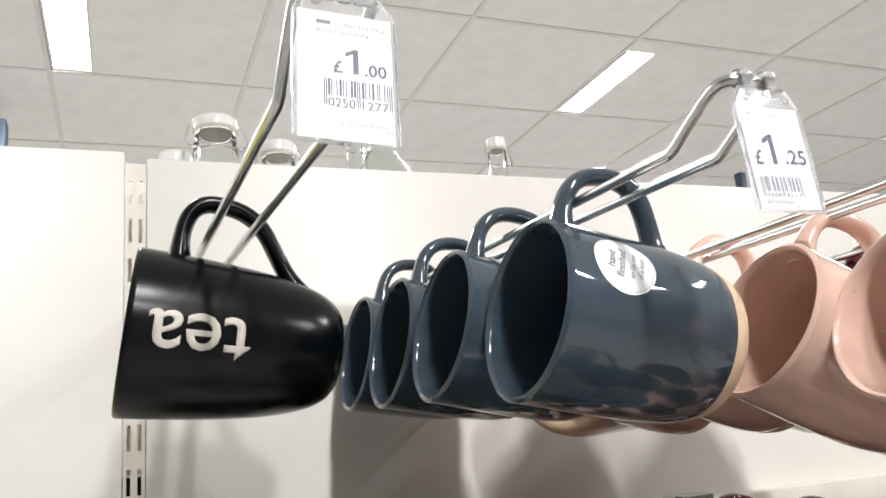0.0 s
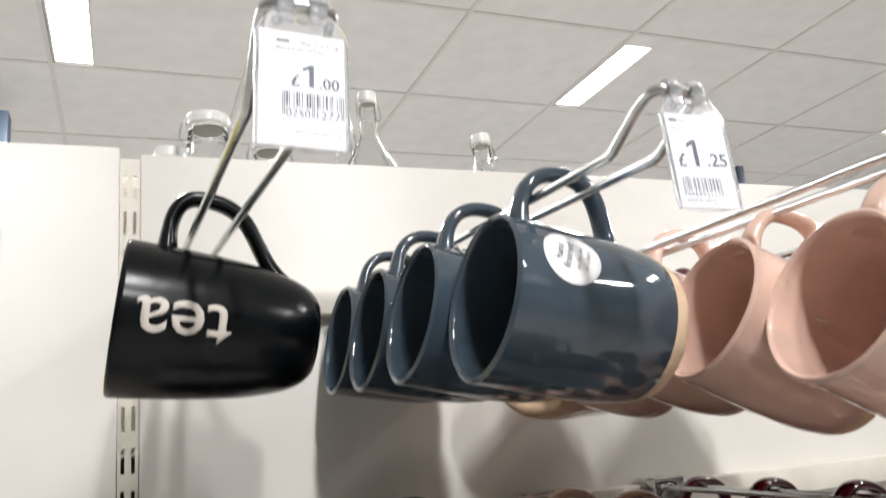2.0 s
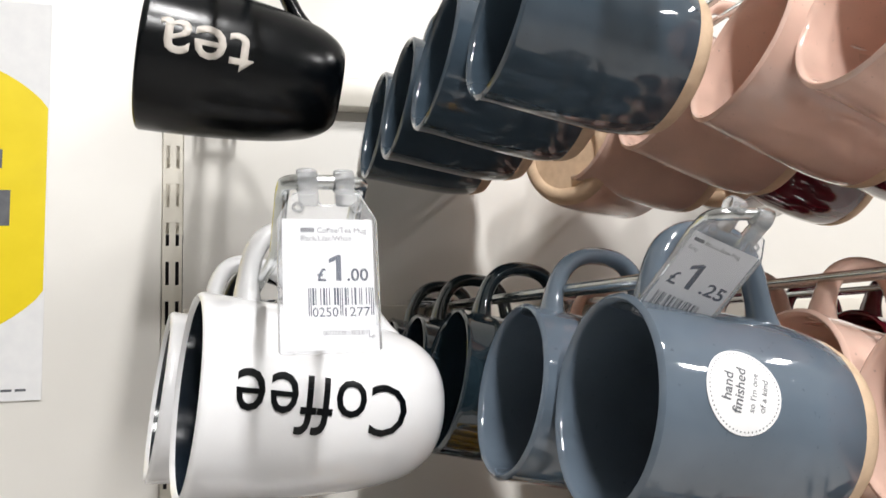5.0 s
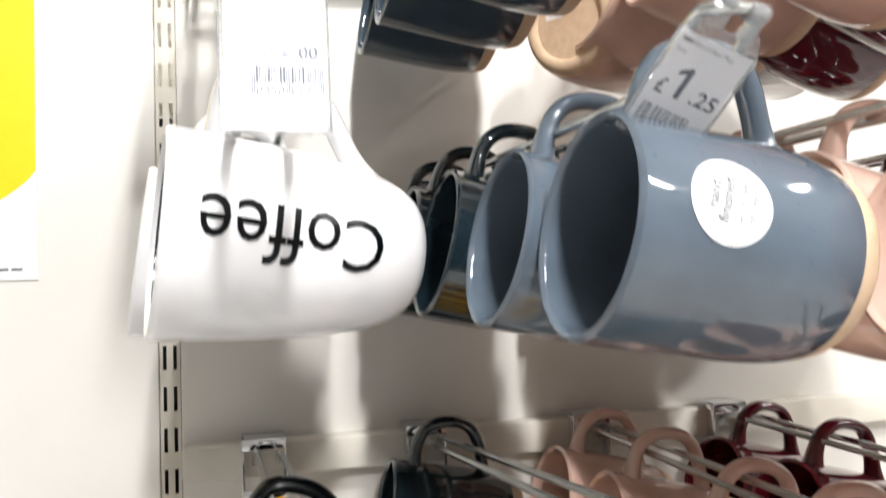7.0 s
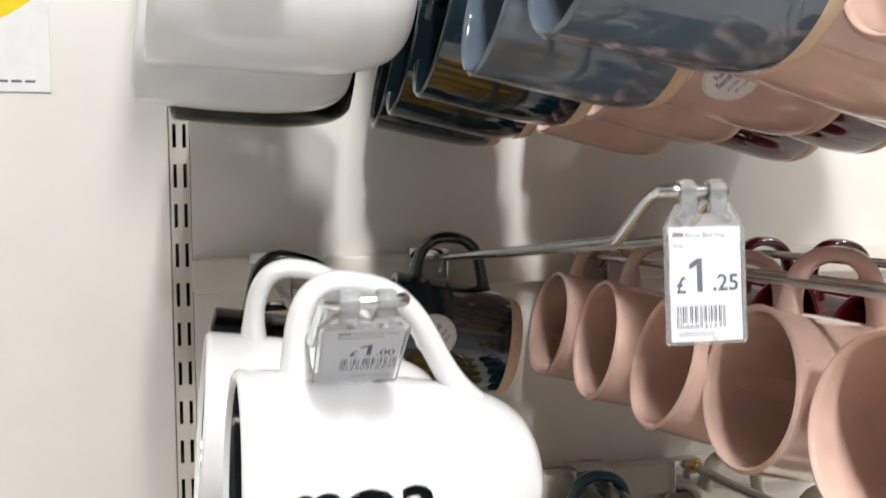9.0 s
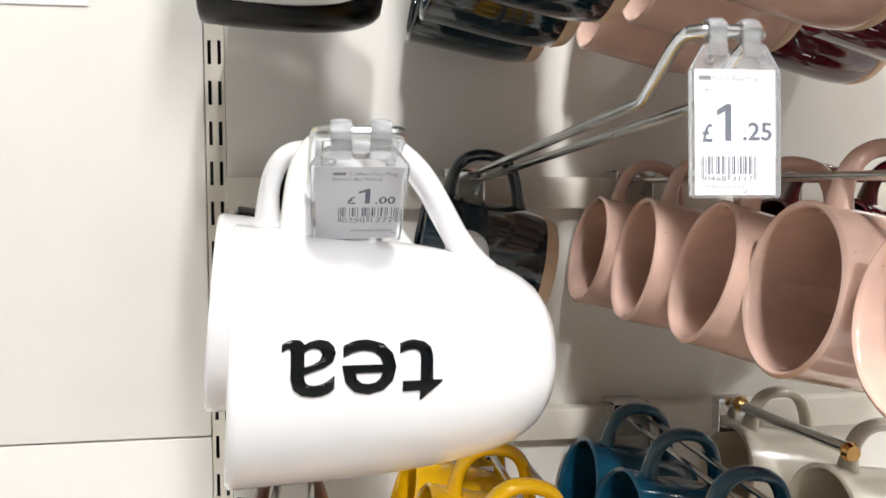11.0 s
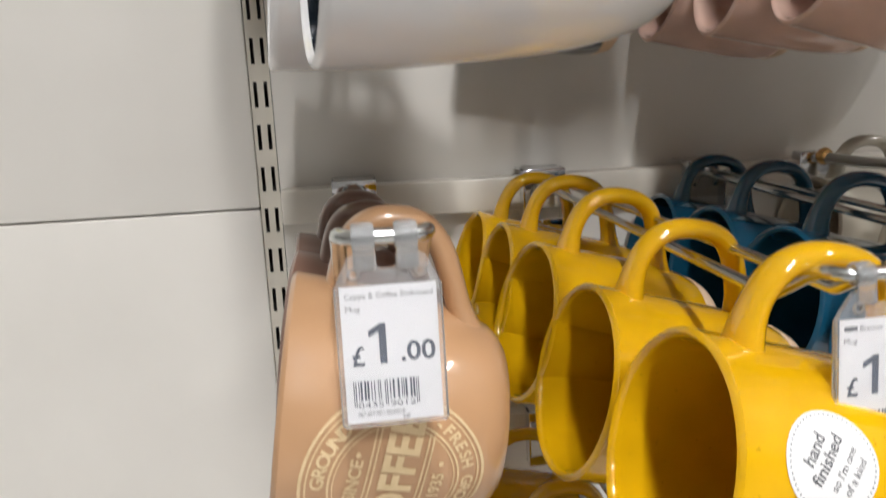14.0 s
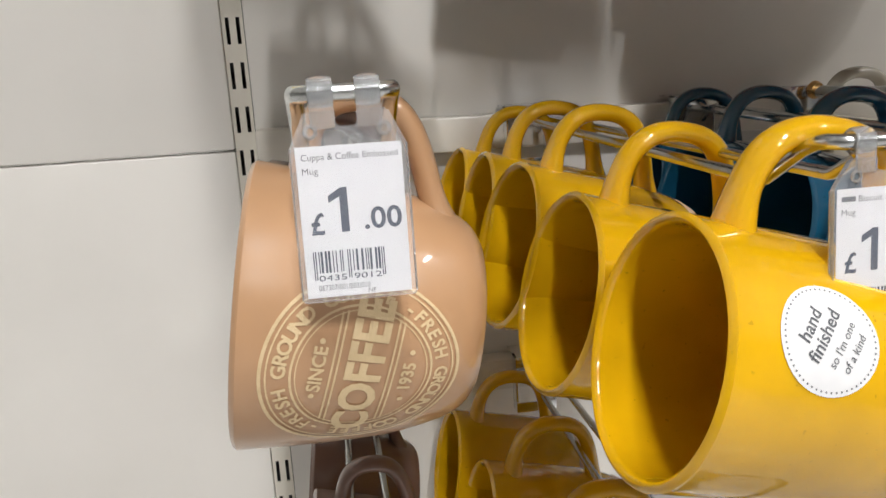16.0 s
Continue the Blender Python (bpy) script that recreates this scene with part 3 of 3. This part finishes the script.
ceil = tagged(new("ceiling", mesh_of("ceiling", bm, M_TILE, False)), "off-white suspended tile ceiling", "ceiling", "", "structure")
bm = bmesh.new()
for i in range(-8, 14):
    x = OX + i * T
    if X0 < x < X1:
        box(bm, x - 0.007, x + 0.007, Y0, Y1, CEIL, CEIL + 0.0105)
for j in range(-13, 12):
    y = OY + j * T
    if Y0 < y < Y1:
        box(bm, X0, X1, y - 0.007, y + 0.007, CEIL + 0.0005, CEIL + 0.010)
tagged(new("ceiling_grid", mesh_of("ceiling_grid", bm, M_GRID, False)), "painted metal ceiling grid", "trim", "", "structure")
tagged(new("floor", mesh_of("floor", box(bmesh.new(), X0, X1, Y0, Y1, -0.1, 0.0), M_FLOOR, False)), "grey vinyl shop floor", "floor", "", "structure")
# walls out of view, added to enclose the room; their grey sets the bounce
for nm, b in (("wall_north", (X0, X1, Y1, Y1 + 0.1, 0, CEIL + 0.1)), ("wall_south", (X0, X1, Y0 - 0.1, Y0, 0, CEIL + 0.1)),
              ("wall_west", (X0 - 0.1, X0, Y0, Y1, 0, CEIL + 0.1)), ("wall_east", (X1, X1 + 0.1, Y0, Y1, 0, CEIL + 0.1))):
    tagged(new(nm, mesh_of(nm, box(bmesh.new(), *b), M_WALL, False)), "unseen grey wall added to close the room for bounce light", "wall", "", "structure")

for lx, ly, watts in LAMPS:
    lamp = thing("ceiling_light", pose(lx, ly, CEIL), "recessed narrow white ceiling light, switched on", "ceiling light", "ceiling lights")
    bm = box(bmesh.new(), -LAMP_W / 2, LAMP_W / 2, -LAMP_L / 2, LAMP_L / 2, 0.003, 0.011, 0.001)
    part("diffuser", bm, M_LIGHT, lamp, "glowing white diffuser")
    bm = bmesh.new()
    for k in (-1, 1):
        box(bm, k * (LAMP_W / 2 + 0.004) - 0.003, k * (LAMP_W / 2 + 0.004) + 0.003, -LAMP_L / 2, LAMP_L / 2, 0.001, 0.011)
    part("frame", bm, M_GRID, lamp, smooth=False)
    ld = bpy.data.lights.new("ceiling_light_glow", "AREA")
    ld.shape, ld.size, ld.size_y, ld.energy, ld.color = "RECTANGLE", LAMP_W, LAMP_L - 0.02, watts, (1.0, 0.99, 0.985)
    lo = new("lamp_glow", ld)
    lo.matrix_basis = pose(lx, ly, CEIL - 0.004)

# ---- hooks, tickets, mugs ----
COL = {"A": 0.092, "B": 0.226, "C": 0.349, "D": 0.474}
HOOKS = {(1, "A"): (0.064, 1.566, 1.562, 1.585, 0.018, -0.405), (1, "B"): (0.224, 1.566, 1.552, 1.5670, 0.005, -0.408), (2, "A"): (0.091, 1.384, 1.386, 1.404, 0.0, -0.400),
         (2, "B"): (0.228, 1.384, 1.378, 1.396, 0.004, -0.405), (3, "A"): (0.096, 1.199, 1.189, 1.2055, 0.0235, -0.395), (3, "B"): (0.215, 1.200, 1.220, 1.2375, 0.0160, -0.388),
         (4, "A"): (0.091, 1.016, 1.033, 1.0515, 0.0, -0.383), (4, "B"): (0.226, 1.016, 1.016, 1.0307, 0.003, -0.381)}
HL = "zinc-plated double-wire display hook on a rail"
for (tier, c), (x, zb, zf, zc, lean, front) in HOOKS.items():
    hook(x, zb, zf, zc, HL, front, lean)
for tier, cols in ((1, "CD"), (2, "CD"), (3, "CD"), (4, "C"), (5, "AB")):
    for c in cols:
        z = TIERS[tier] - (0.020 if tier == 1 else 0.003)
        hook(COL[c], z, z - 0.004, z + 0.014, HL, -0.46 if c in "CD" else HOOK_Y)

TEA_LINES = [(0.15, "Coffee/Tea Mug", 0.93), (0, "Black/Lilac/White", 0.76)]
GREY_LINES = [(0.15, "Biscuit Base Mug", 0.78), (0, "Grey", 0.20)]
TAN_LINES = [(0, "Cuppa & Coffee Embossed", 0.96), (0, "Mug", 0.20)]
YELLOW_LINES = [(0.15, "Biscuit Base", 0.70), (0, "Mug", 0.20)]
LBL = "white price slip in a clear plastic sleeve, clipped to a hook"
for tier, c, style, lines, p, d, tilt, sway, size in ((1, "A", SHORT_SLIP, TEA_LINES, "00", "0250 1277", -4, 3, 1.05), (1, "B", LONG_SLIP, GREY_LINES, "25", "0468 3117", -4, 0, 1.0),
                                                     (2, "A", SHORT_SLIP, TEA_LINES, "00", "0250 1277", -6, 0, 1.0), (2, "B", LONG_SLIP, GREY_LINES, "25", "0468 3117", 42, 22, 1.0),
                                                     (3, "A", SHORT_SLIP, TEA_LINES, "00", "0250 1277", 54, 0, 1.0), (3, "B", LONG_SLIP, GREY_LINES, "25", "0468 3117", -3, 0, 1.0),
                                                     (4, "A", LONG_SLIP, TAN_LINES, "00", "0435 9012", -5, 0, 0.95), (4, "B", LONG_SLIP, YELLOW_LINES, "25", "0495 2107", -4, 0, 1.03)):
    x, _, _, zc, lean, front = HOOKS[tier, c]
    ticket(x + lean, zc, front, style, lines, p, d, LBL, tilt, 0, sway, size)


def hang(make, spots):
    """Hangs copies of one mug; spots: lip centre x, y, z, slope of the lip, turn."""
    first = None
    for x, y, z, tilt, yaw in spots:
        m = pose(x, y, z) @ pose(0, 0, 0, 0, tilt, yaw)
        if first is None:
            first = make()
            first.matrix_basis = m
        else:
            copy_thing(first, m)


GL = "glossy grey ceramic mug, bare clay base, hung by its handle"
hang(lambda: biscuit_mug(GREY, "glossy grey ceramic mug with a round white sticker", (0.026, radians(25), 75)), [(0.185, -0.302, 1.506, 12, 0)])
hang(lambda: biscuit_mug(GREY, GL), [(0.178, -0.220, 1.513, 13, 0), (0.176, -0.139, 1.516, 11, 0), (0.176, -0.060, 1.520, 10, 0)])
SL = "dark slate ceramic mug, bare clay base, hung by its handle"
hang(lambda: biscuit_mug(PALE_GREY, "pale grey ceramic mug with a round white sticker", (0.030, radians(14), 78)), [(0.197, -0.362, 1.3325, 10, 0)])
hang(lambda: biscuit_mug(PALE_GREY, "pale grey ceramic mug, bare clay base, hung by its handle"), [(0.192, -0.280, 1.3335, 12, 0)])
hang(lambda: biscuit_mug(SLATE, SL), [(0.184, -0.199, 1.336, 13, 0), (0.180, -0.125, 1.336, 13, 0), (0.178, -0.058, 1.336, 12, 0)])
hang(lambda: biscuit_mug(SLATE, "dark slate ceramic mug with a round white sticker", (0.030, radians(6), 62)), [(0.1745, -0.066, 1.153, 11, -4)])

PL = "blush pink ceramic mug, bare clay base, hung by its handle"
hang(lambda: biscuit_mug(PINK, PL), [(0.313, -0.384, 1.490, 24, -3), (0.317, -0.220, 1.506, 21, 0), (0.314, -0.140, 1.505, 18, 0)])
PS = "blush pink ceramic mug with a round white sticker"
hang(lambda: biscuit_mug(PINK, PS, (0.034, radians(22), 75)), [(0.312, -0.305, 1.498, 26, -6)])
hang(lambda: biscuit_mug(PINK, PS, (0.0202, radians(-43), 75)), [(0.310, -0.236, 1.330, 15, 0)])


def turned_mug():
    mug = biscuit_mug(PINK, "blush pink ceramic mug hung base outwards, small paper label")
    part("base_label", box(bmesh.new(), 0.0901, 0.0904, -0.018, -0.004, 0.004, 0.018), M_STICKER, mug, "small white paper label", smooth=False)
    return mug


hang(turned_mug, [(0.375, -0.080, 1.490, 2, 212)])
hang(lambda: biscuit_mug(PINK, PL), [(0.310, -0.400, 1.326, 16, 0), (0.311, -0.318, 1.328, 16, 0), (0.308, -0.150, 1.332, 14, 0), (0.306, -0.064, 1.332, 14, 0)])
hang(lambda: biscuit_mug(PINK, PL), [(0.304, -0.049, 1.148, 13, -2), (0.307, -0.130, 1.147, 12, -5), (0.3135, -0.2095, 1.1465, 17, -6), (0.316, -0.288, 1.146, 11, -3), (0.314, -0.376, 1.147, 13, 0)])

ML = "glossy maroon ceramic mug, bare clay base, hung by its handle"
hang(lambda: biscuit_mug(MAROON, ML), [(0.436, y, z, t, 0) for z, t, ys in ((1.500, 22, (-0.39, -0.31, -0.23, -0.15)), (1.330, 16, (-0.38, -0.30, -0.22, -0.14, -0.06)), (1.147, 14, (-0.40, -0.315, -0.23, -0.145, -0.06))) for y in ys])

hang(lambda: biscuit_mug(MAROON, "glossy maroon ceramic mug hung base outwards"), [(0.497, -0.085, 1.490, 2, 212)])

YL = "glossy mustard yellow ceramic mug hung by its handle"
hang(lambda: biscuit_mug(YELLOW, "glossy mustard yellow ceramic mug with a round white sticker", (0.027, radians(28), 62)), [(0.1744, -0.3635, 0.9722, 15, 2)])
hang(lambda: biscuit_mug(YELLOW, YL), [(0.171, -0.278, 0.9652, 15, 3), (0.1673, -0.2055, 0.969, 15, 5), (0.1655, -0.134, 0.9665, 13, 1), (0.162, -0.062, 0.963, 16, 2)])
hang(lambda: biscuit_mug(YELLOW, YL), [(0.162, -0.228, 0.783, 12, 0), (0.156, -0.152, 0.783, 12, 0), (0.149, -0.076, 0.783, 12, 0)])

BL = "glossy petrol blue ceramic mug hung by its handle"
hang(lambda: biscuit_mug(BLUE, BL), [(0.297, -0.050, 0.964, 13, 0), (0.2975, -0.128, 0.967, 13, 2), (0.300, -0.206, 0.968, 13, 2), (0.304, -0.292, 0.968, 11, 0), (0.304, -0.374, 0.968, 11, 0)])

TEA = ("tea", 0.0235, 0.006, 1.16, 0.0375, radians(0), 1)
TEA_BLACK = ("tea", 0.0255, 0.008, 1.05, 0.0325, radians(-11), 0.5)
hang(lambda: tea_mug(BLACK, BLACK, "black ceramic mug lettered tea in pale relief", TEA_BLACK, SILVER_INK), [(0.0252, -0.180, 1.5206, 8, 0)])
hang(lambda: tea_mug(WHITE, NAVY_IN, "white ceramic mug lettered Coffee, black inside", ("Coffee", 0.0225, 0.0, 0.84, 0.0475, radians(0), -2), BLACK), [(0.0500, -0.283, 1.3376, 6, 8)])
hang(lambda: tea_mug(WHITE, NAVY_IN, "white ceramic mug lettered tea, black inside", TEA, BLACK), [(0.0785, -0.349, 1.136, 3, 6)])
hang(lambda: tea_mug(WHITE, NAVY_IN, "plain side of a white ceramic mug, black inside"), [(0.034, -0.197, 1.334, 8, 6), (0.062, -0.262, 1.138, 5, 5)])
hang(lambda: tea_mug(BLACK, BLACK, "black ceramic mug hung behind white ones"), [(0.044, -0.110, 1.336, 8, 0), (0.060, -0.176, 1.140, 6, 0)])

hang(lambda: tan_mug(TAN, "tan ceramic mug embossed with a round coffee emblem", True), [(0.0585, -0.335, 0.9894, 9, 0)])
hang(lambda: tan_mug(BROWN, "brown ceramic mug hung by its handle"), [(0.055, -0.245, 0.978, 8, -3), (0.053, -0.158, 0.970, 6, 2), (0.058, -0.180, 0.790, 8, 0), (0.057, -0.092, 0.790, 8, 0)])

# ---- single hook with brass ends, white cups behind ----
h = thing("display_hook", pose(0.436, 0, 1.021), "single steel hook with brass end caps on a rail", "display hook", "hooks on the rails")
bm = box(bmesh.new(), -0.014, 0.010, -0.030, -0.018, -0.024, 0.004, 0.001)
part("bracket", bm, M_CHROME, h)
bm = tube(bmesh.new(), [(0, -0.03, 0), (0.002, -0.08, 0), (0.008, -0.16, 0.003)], 0.0042, seg=14, side=Vector((1, 0, 0)))
part("prong", bm, M_STEEL, h)
for y, x in ((-0.034, 0.0), (-0.155, 0.0078)):
    bm = tube(bmesh.new(), [(x, y, 0.001), (x, y - 0.004, 0.001), (x, y - 0.008, 0.001)], [0.005, 0.0066, 0.005], [0.005, 0.0066, 0.005], 14, Vector((1, 0, 0)))
    part("end_cap", bm, M_BRASS, h, "brass end cap")


hang(lambda: biscuit_mug(IVORY, "thin ivory ceramic mug hung on a single steel hook"), [(0.4300, -0.150, 0.9700, 7, 0), (0.4190, -0.046, 0.9680, 9, 0)])

# ---- poster on the neighbouring panel ----
ps = thing("poster", pose(-0.154, -0.0008, 1.4715), "white paper poster with a yellow disc on a panel", "poster")
bm = box(bmesh.new(), -0.098, 0.098, -0.0006, 0.0, -0.1465, 0.1465)
part("sheet", bm, M_STICKER, ps, smooth=False)
bm = bmesh.new()
n, R = 72, 0.105
pts = []
for k in range(n):
    a = 2 * math.pi * k / n
    pts.append((max(-0.0972, min(0.0972, 0.018 + R * math.cos(a))), -0.00075, -0.0015 + R * math.sin(a)))
bm.faces.new([bm.verts.new(p) for p in pts])
part("yellow_disc", bm, M_YELLOW_INK, ps, "flat yellow printed disc", smooth=False)
bm = bmesh.new()
box(bm, 0.030, 0.074, -0.0010, -0.0008, -0.022, 0.004)
box(bm, 0.000, 0.068, -0.0010, -0.0008, 0.020, 0.034)
part("lettering", bm, M_INK_PALE, ps, smooth=False)
bm = bmesh.new()
for k in range(6):
    box(bm, 0.036 + k * 0.009, 0.043 + k * 0.009, -0.0008, -0.00065, -0.140, -0.1383)
part("small_print", bm, M_INK_PALE, ps, smooth=False)

# ---- swing-top glassware on the shelf behind the panel ----
sh = thing("shelf", pose(0.02, 0.115, 1.61), "cream painted shelf behind the panel", "shelf", "", "structure")
part("board", box(bmesh.new(), -0.95, 0.95, -0.065, 0.16, -0.02, 0.0, 0.002), M_PANEL, sh)


def swing_top(x, y, z, r, h, neck, label, jar=False):
    """Glass bottle or jar: body, ceramic stopper with seal, wire bail."""
    b = thing("jar" if jar else "bottle", pose(x, y, z), label, "jar" if jar else "bottle", "glassware behind the panel")
    prof = [(0, 0.0), (0, r * 0.9), (0.004, r), (h * 0.6, r), (h * 0.78, neck * 1.15), (h - 0.004, neck), (h, neck * 1.08), (h, neck * 0.85), (h * 0.78, neck * 0.95), (h * 0.6, r - 0.003), (0.006, r - 0.003), (0.005, 0.0)]
    part("glass", lathe(bmesh.new(), prof, 32, "z"), M_GLASS, b, "clear glass")
    c = neck * 1.08
    part("seal", lathe(bmesh.new(), [(h + 0.0003, 0.0), (h + 0.0003, c), (h + 0.003, c), (h + 0.003, 0.0)], 28, "z"), M_RUBBER, b)
    part("stopper", lathe(bmesh.new(), [(h + 0.003, 0.0), (h + 0.003, c * 1.02), (h + 0.010, c * 1.05), (h + 0.013, c * 0.95), (h + 0.0145, c * 0.6), (h + 0.0145, 0)], 28, "z"), M_CERAMIC, b, "white ceramic stopper")
    for k in (-1, 1):
        pts = bezier((k * c * 0.3, -c * 1.05, h - 0.020), (k * c * 1.5, -c * 1.2, h - 0.026), (k * c * 1.5, -c * 0.2, h - 0.012), (k * c * 1.12, 0, h + 0.008), 12)
        part("bail", tube(bmesh.new(), pts, 0.0011, seg=8, side=Vector((0, 0, 1))), M_CHROME, b, "bent wire bail")
    return b


JL = "clear glass swing-top jar with a white ceramic lid"
swing_top(0.100, 0.10, 1.6105, 0.034, 0.136, 0.0185, JL, True)
swing_top(0.157, 0.10, 1.6105, 0.030, 0.116, 0.015, JL, True)
swing_top(0.066, 0.12, 1.6105, 0.030, 0.108, 0.014, JL, True)
swing_top(0.260, 0.10, 1.6105, 0.026, 0.175, 0.0085, "tall clear glass swing-top bottle")
swing_top(0.238, 0.12, 1.6105, 0.026, 0.150, 0.0085, "clear glass swing-top bottle")
swing_top(0.387, 0.10, 1.6105, 0.028, 0.136, 0.0095, "clear glass swing-top bottle with a white stopper")

# ---- far shop: posts and a dark valance below the ceiling ----
for x, y, w, z0, z1 in ((-0.385, 2.2, 0.075, 0, 2.62), (1.36, 2.25, 0.085, 0, 2.50), (2.76, 2.2, 0.04, 0, 2.585)):
    p = thing("shop_post", pose(x, y, 0), "dark blue square steel post in the shop behind", "post", "posts", "structure")
    part("shaft", box(bmesh.new(), -w / 2, w / 2, -w / 2, w / 2, z0, z1, 0.004), M_NAVY, p)
